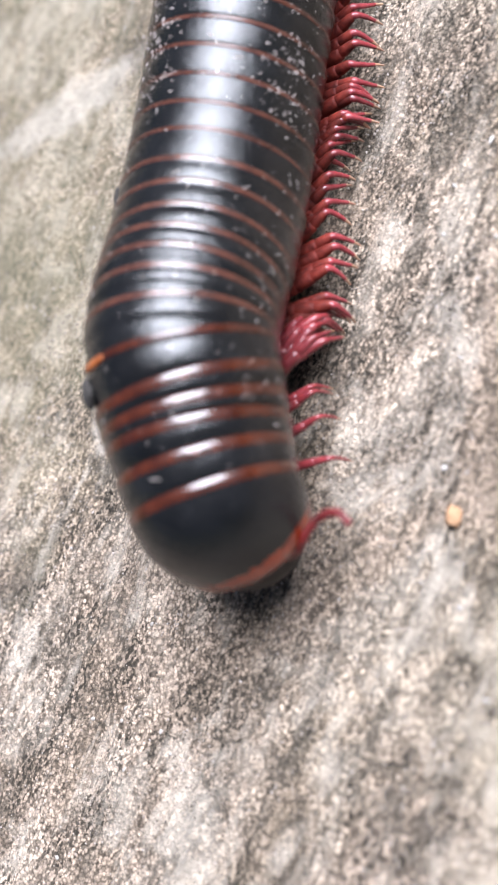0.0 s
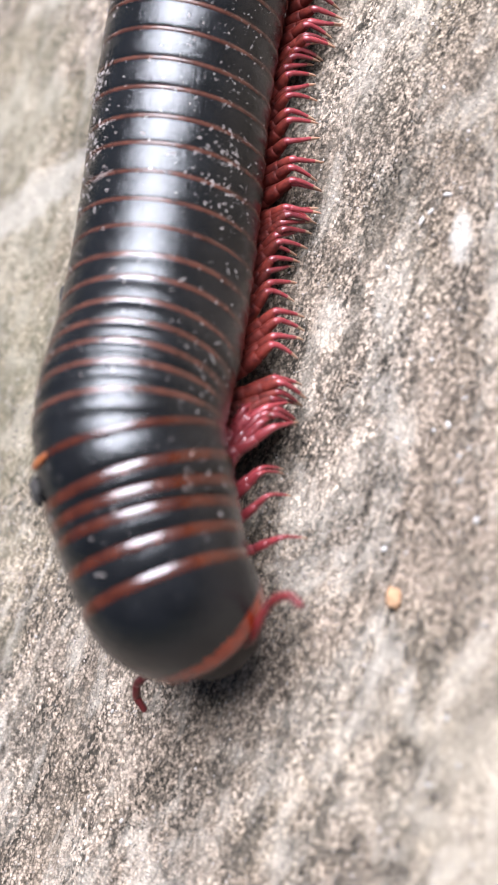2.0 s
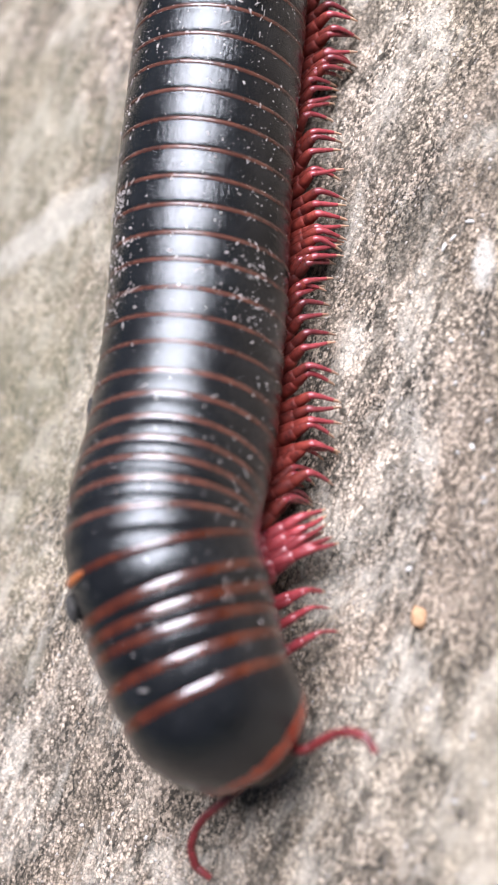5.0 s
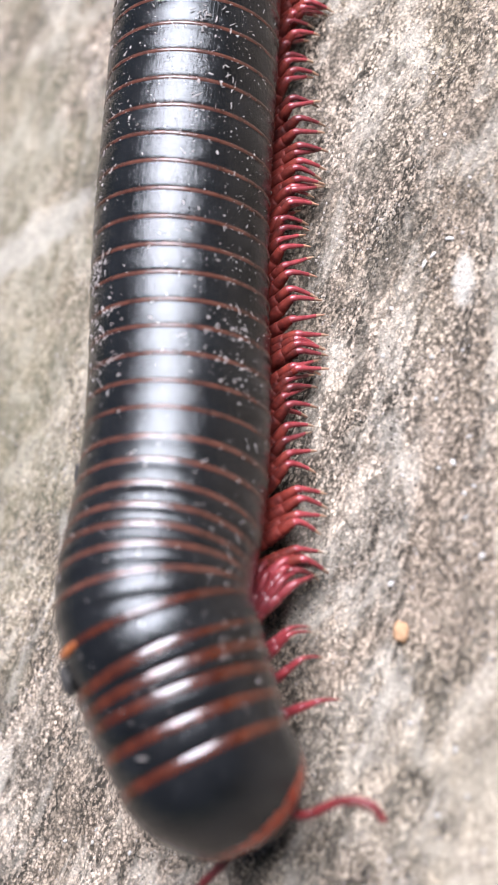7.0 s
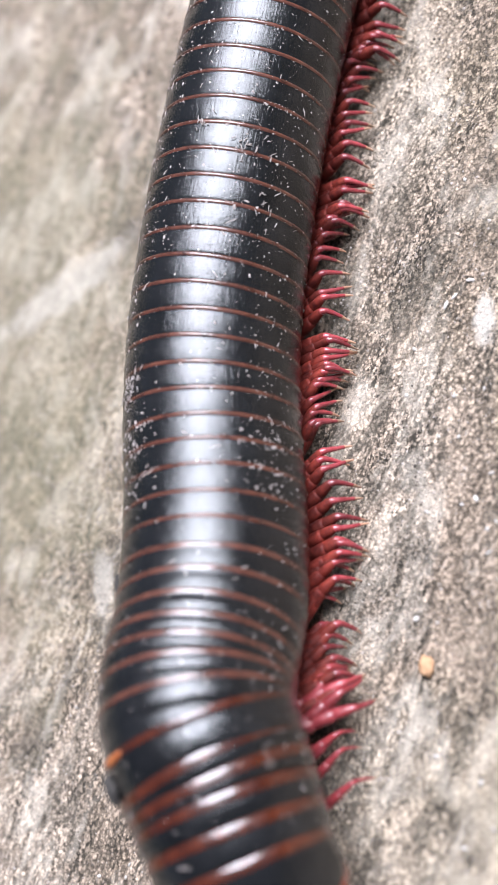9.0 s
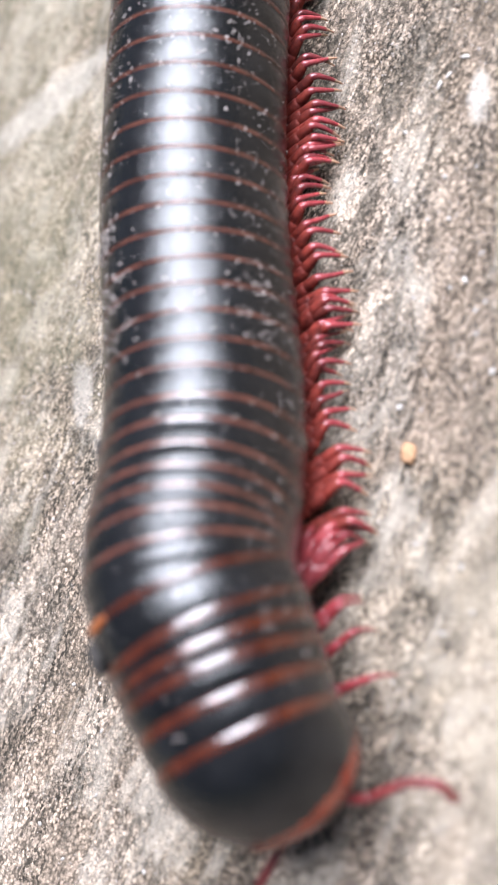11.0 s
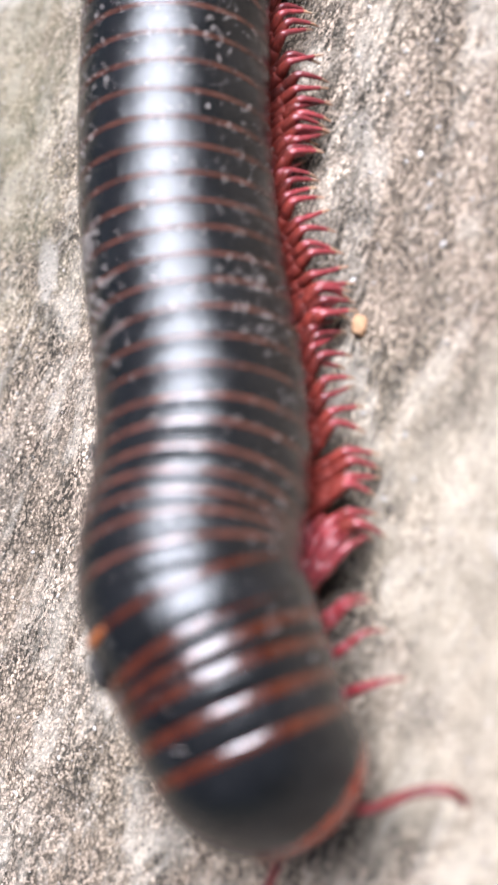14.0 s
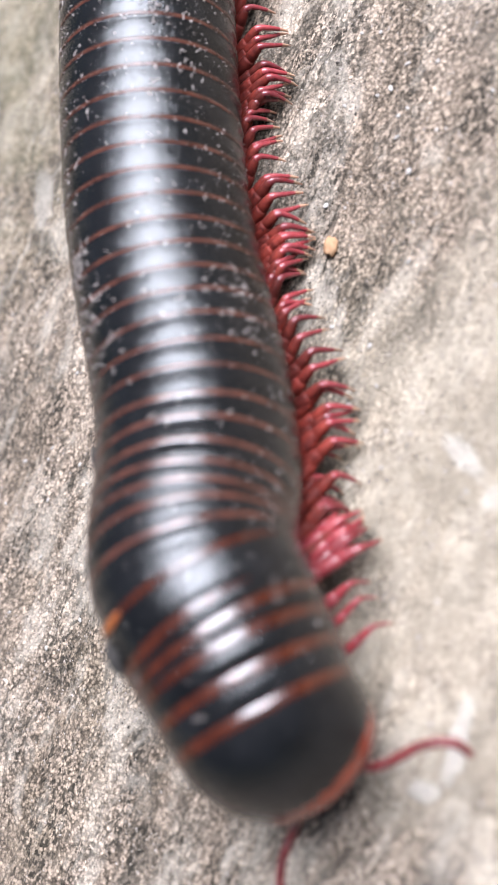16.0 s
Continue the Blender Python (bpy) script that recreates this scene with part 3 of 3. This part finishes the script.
for x, y, long, wide, turn in chips:
    chip = new("chip", lump_mesh("chip", long, wide, 0.14, CHIP, x, 0.35, 2))
    tagged(chip, "small pale stone chip lying on the rock", "stone chip", "pale chips on the rock")
    chip.matrix_world = pose(x * MM, y * MM, (float(rock_height(np.array([x]), np.array([y]))[0]) + 0.08) * MM, 0, 0, turn)

# ---- movement ----
# Neck over the rock: seconds, x, y.
NECK = [
    (0, -19.64, 15.26),
    (0.5, -19.06, 15.22),
    (1, -18.56, 15.13),
    (1.5, -18.40, 15.07),
    (2, -18.45, 15.01),
    (2.5, -18.65, 14.89),
    (3, -18.82, 14.63),
    (3.5, -18.87, 12.15),
    (4, -18.97, 9.83),
    (4.2, -18.69, 9.43),
    (6.3, -17.01, 1.95),
    (6.5, -17.02, 1.90),
    (7, -16.82, 1.77),
    (7.5, -16.80, 0.70),
    (8, -15.43, -3.73),
    (8.5, -15.22, -3.87),
    (8.7, -15.27, -4.01),
    (10.8, -12.18, -12.26),
    (11, -12.27, -12.45),
    (11.5, -12.32, -12.89),
    (12, -11.98, -15.35),
    (12.5, -10.76, -18.59),
    (13, -10.39, -19.07),
    (13.5, -10.52, -19.90),
    (14, -6.04, -24.95),
    (14.5, -5.12, -28.40),
    (15, -5.07, -28.32),
    (15.5, -4.89, -28.71),
    (16, -2.52, -33.45),
]
# Seconds, turn of the whole body, two curls of the trunk, extra fold at the neck, stretch.
BEND = [
    (0, -0.050, 0.068, -0.079, 0.013, -0.013),
    (1.5, -0.010, 0.031, -0.060, -0.016, -0.013),
    (3, -0.011, 0.030, -0.033, -0.017, -0.009),
    (4, 0.020, -0.031, 0.094, -0.027, -0.027),
    (6.3, -0.004, 0.080, 0.113, 0.094, -0.065),
    (7.5, -0.033, 0.207, -0.060, 0.136, -0.076),
    (8, -0.049, 0.311, -0.196, 0.176, -0.100),
    (8.7, -0.059, 0.344, -0.220, 0.189, -0.110),
    (10.8, 0.063, 0.209, -0.048, 0.091, -0.097),
    (11.5, 0.034, 0.282, -0.090, 0.127, -0.102),
    (12, 0.044, 0.306, -0.120, 0.141, -0.106),
    (12.5, 0.008, 0.395, -0.155, 0.194, -0.130),
    (13.5, -0.004, 0.412, -0.113, 0.199, -0.142),
    (14.5, 0.089, 0.402, -0.132, 0.206, -0.122),
    (15.5, 0.134, 0.339, -0.053, 0.191, -0.111),
    (16, 0.130, 0.419, -0.138, 0.231, -0.147),
]


def glide(rows, times):
    """Smooth interpolation of rows of (t, values) at the given times, without overshoot."""
    rows = np.array(rows, float)
    t, v = rows[:, 0], rows[:, 1:]
    slope = np.diff(v, axis=0) / np.diff(t)[:, None]
    m = np.zeros_like(v)
    same = slope[1:] * slope[:-1] > 0
    m[1:-1] = np.where(same, 2 * slope[1:] * slope[:-1] / np.where(same, slope[1:] + slope[:-1], 1), 0)
    out = []
    for x in times:
        k = int(np.clip(np.searchsorted(t, x) - 1, 0, len(t) - 2))
        h = t[k + 1] - t[k]
        u = (x - t[k]) / h
        out.append((1 + 2 * u) * (1 - u) ** 2 * v[k] + u * (1 - u) ** 2 * h * m[k] + u * u * (3 - 2 * u) * v[k + 1] + u * u * (u - 1) * h * m[k + 1])
    return np.array(out)


STEP = 0.25
GRID = np.arange(-32, 151, STEP)
# The body at rest, at places along it: heading, pitch (both in radians) and how far the rings are turned on the axis.
PLACES = [-16, -9, -5, -2, 1, 4, 8, 13, 20, 32, 50, 70]
HEADING = np.interp(GRID, PLACES, [0.282, 0.245, 0.201, 0.144, 0.038, 0.007, -0.009, -0.041, -0.075, -0.105, -0.212, -0.222])
PITCH = np.interp(GRID, PLACES, [0.244, 0.150, 0.199, 0.187, -0.112, -0.283, -0.312, -0.195, -0.098, 0, 0, 0])
RING_TURN = np.interp(GRID, PLACES, [0.080, -0.023, 0.053, 0.053, 0.033, 0.040, 0.063, 0.008, -0.056, -0.081, -0.068, 0])
FOLD = 1 / (1 + np.exp((GRID - 3) / 1.5))
# The neck ring and the next ones ahead turn a little further than the axis where the body folds.
NECK_TURN = np.exp(-(((GRID + 6) / 5.5) ** 2))
RISE = np.cumsum(np.sin(PITCH)) * STEP
RISE -= RISE[-1]


def body_line(neck, bend):
    """The axis of the body at one moment: x, y and the rings' heading at each place of GRID. The neck is humped, the head end slopes down."""
    turn, curl, curl2, fold, stretch = bend
    heading = HEADING + turn + curl * np.clip(GRID, -30, 25) / 30 + curl2 * np.clip(GRID - 12, 0, 70) / 50 + fold * FOLD
    step = math.exp(stretch) * STEP * np.cos(PITCH)
    x, y = np.cumsum(-np.sin(heading) * step), np.cumsum(np.cos(heading) * step)
    return x - np.interp(0, GRID, x) + neck[0], y - np.interp(0, GRID, y) + neck[1], heading + RING_TURN + 0.4 * fold * NECK_TURN


def motions():
    times = sorted({round(0.5 * k, 2) for k in range(33)} | {4.2, 6.3, 7.7, 8.7, 10.8, 12.2, 13.8, 14.2, 14.7, 15.7})
    necks, bends = glide(NECK, times), glide(BEND, times)
    lines = [body_line(a, b) for a, b in zip(necks, bends)]
    gone = np.concatenate([[0], np.cumsum(np.hypot(*np.diff(necks, axis=0).T))])

    def spot(line, s, rise=0.0, pitch=0.0):
        x, y, heading, up, lean = (np.interp(s, GRID, part) for part in (*line, RISE, PITCH))
        return pose(x * MM, y * MM, (AXIS_HEIGHT + up) * MM, 0, 0, math.degrees(heading)) @ pose(0, 0, 0, math.degrees(lean)) @ pose(0, 0, rise * MM, pitch)

    for ring, s in zip(rings, REAR):
        low = ring_radius(s) - 9.05 if s > TAIL_FROM else 0.0
        walk(ring, [(t, spot(line, s, low)) for t, line in zip(times, lines)])
    walk(collum, [(t, spot(line, COLLUM_AT)) for t, line in zip(times, lines)])
    walk(head, [(t, spot(line, COLLUM_AT - 5.0, -4.2, 8)) for t, line in zip(times, lines)])

    # A wave of steps runs forward along the legs as the body advances.
    rng = random.Random(12)
    heights = {round(s, 3): spot(lines[0], s).translation.z / MM - AXIS_HEIGHT for _, s, _, _ in legs}
    for leg, s, side, hip in legs:
        rows, own, own_lift = [], rng.gauss(0, 4.5), rng.uniform(0, 4)
        for t, d in zip(times, gone):
            phase = 2 * math.pi * (s - 13.0 + 1.45 * d) / 22.0
            yaw = (-4 if s < -4 else -14 if s < -1 else -4) + own + (10 if s < 1 else 16) * math.sin(phase)
            lift = own_lift + 5.0 * max(0.0, math.cos(phase)) ** 2
            # Feet reach down to the rock where the body is humped.
            lift -= math.degrees(math.atan2(max(0.0, heights[round(s, 3)] - 0.4), 9.3))
            rows.append((t, pose(hip.x * MM, hip.y * MM, hip.z * MM, 0, -side * lift, side * yaw)))
        walk(leg, rows)

    # The antennae feel about.
    feel = {1: [(0, -45, -28), (1.5, -44, -24), (2.5, -46, -22), (3.3, -58, -20), (4.2, -68, -18), (6.5, -70, -6), (8.5, -70, 2), (11, -70, 12), (12, -70, 15), (14.5, -65, 25), (15, -66, 21), (16, -66, 19)],
            -1: [(0, -30, 10), (1, -20, 10), (1.5, -8, 12), (2, 4, 12), (2.5, 11, 12), (3, 18, 5), (4.2, 31, -5), (6.5, 40, -8), (8.5, 48, -10), (11, 58, -13), (13, 66, -15), (14.5, 71, -17), (15, 66, -17), (16, 66, -17)]}
    for side, antenna in antennae.items():
        walk(antenna, [(t, pose(*(v * MM for v in ANTENNA_HIP[side]), 0, side * tilt, turn)) for t, turn, tilt in feel[side]])


motions()
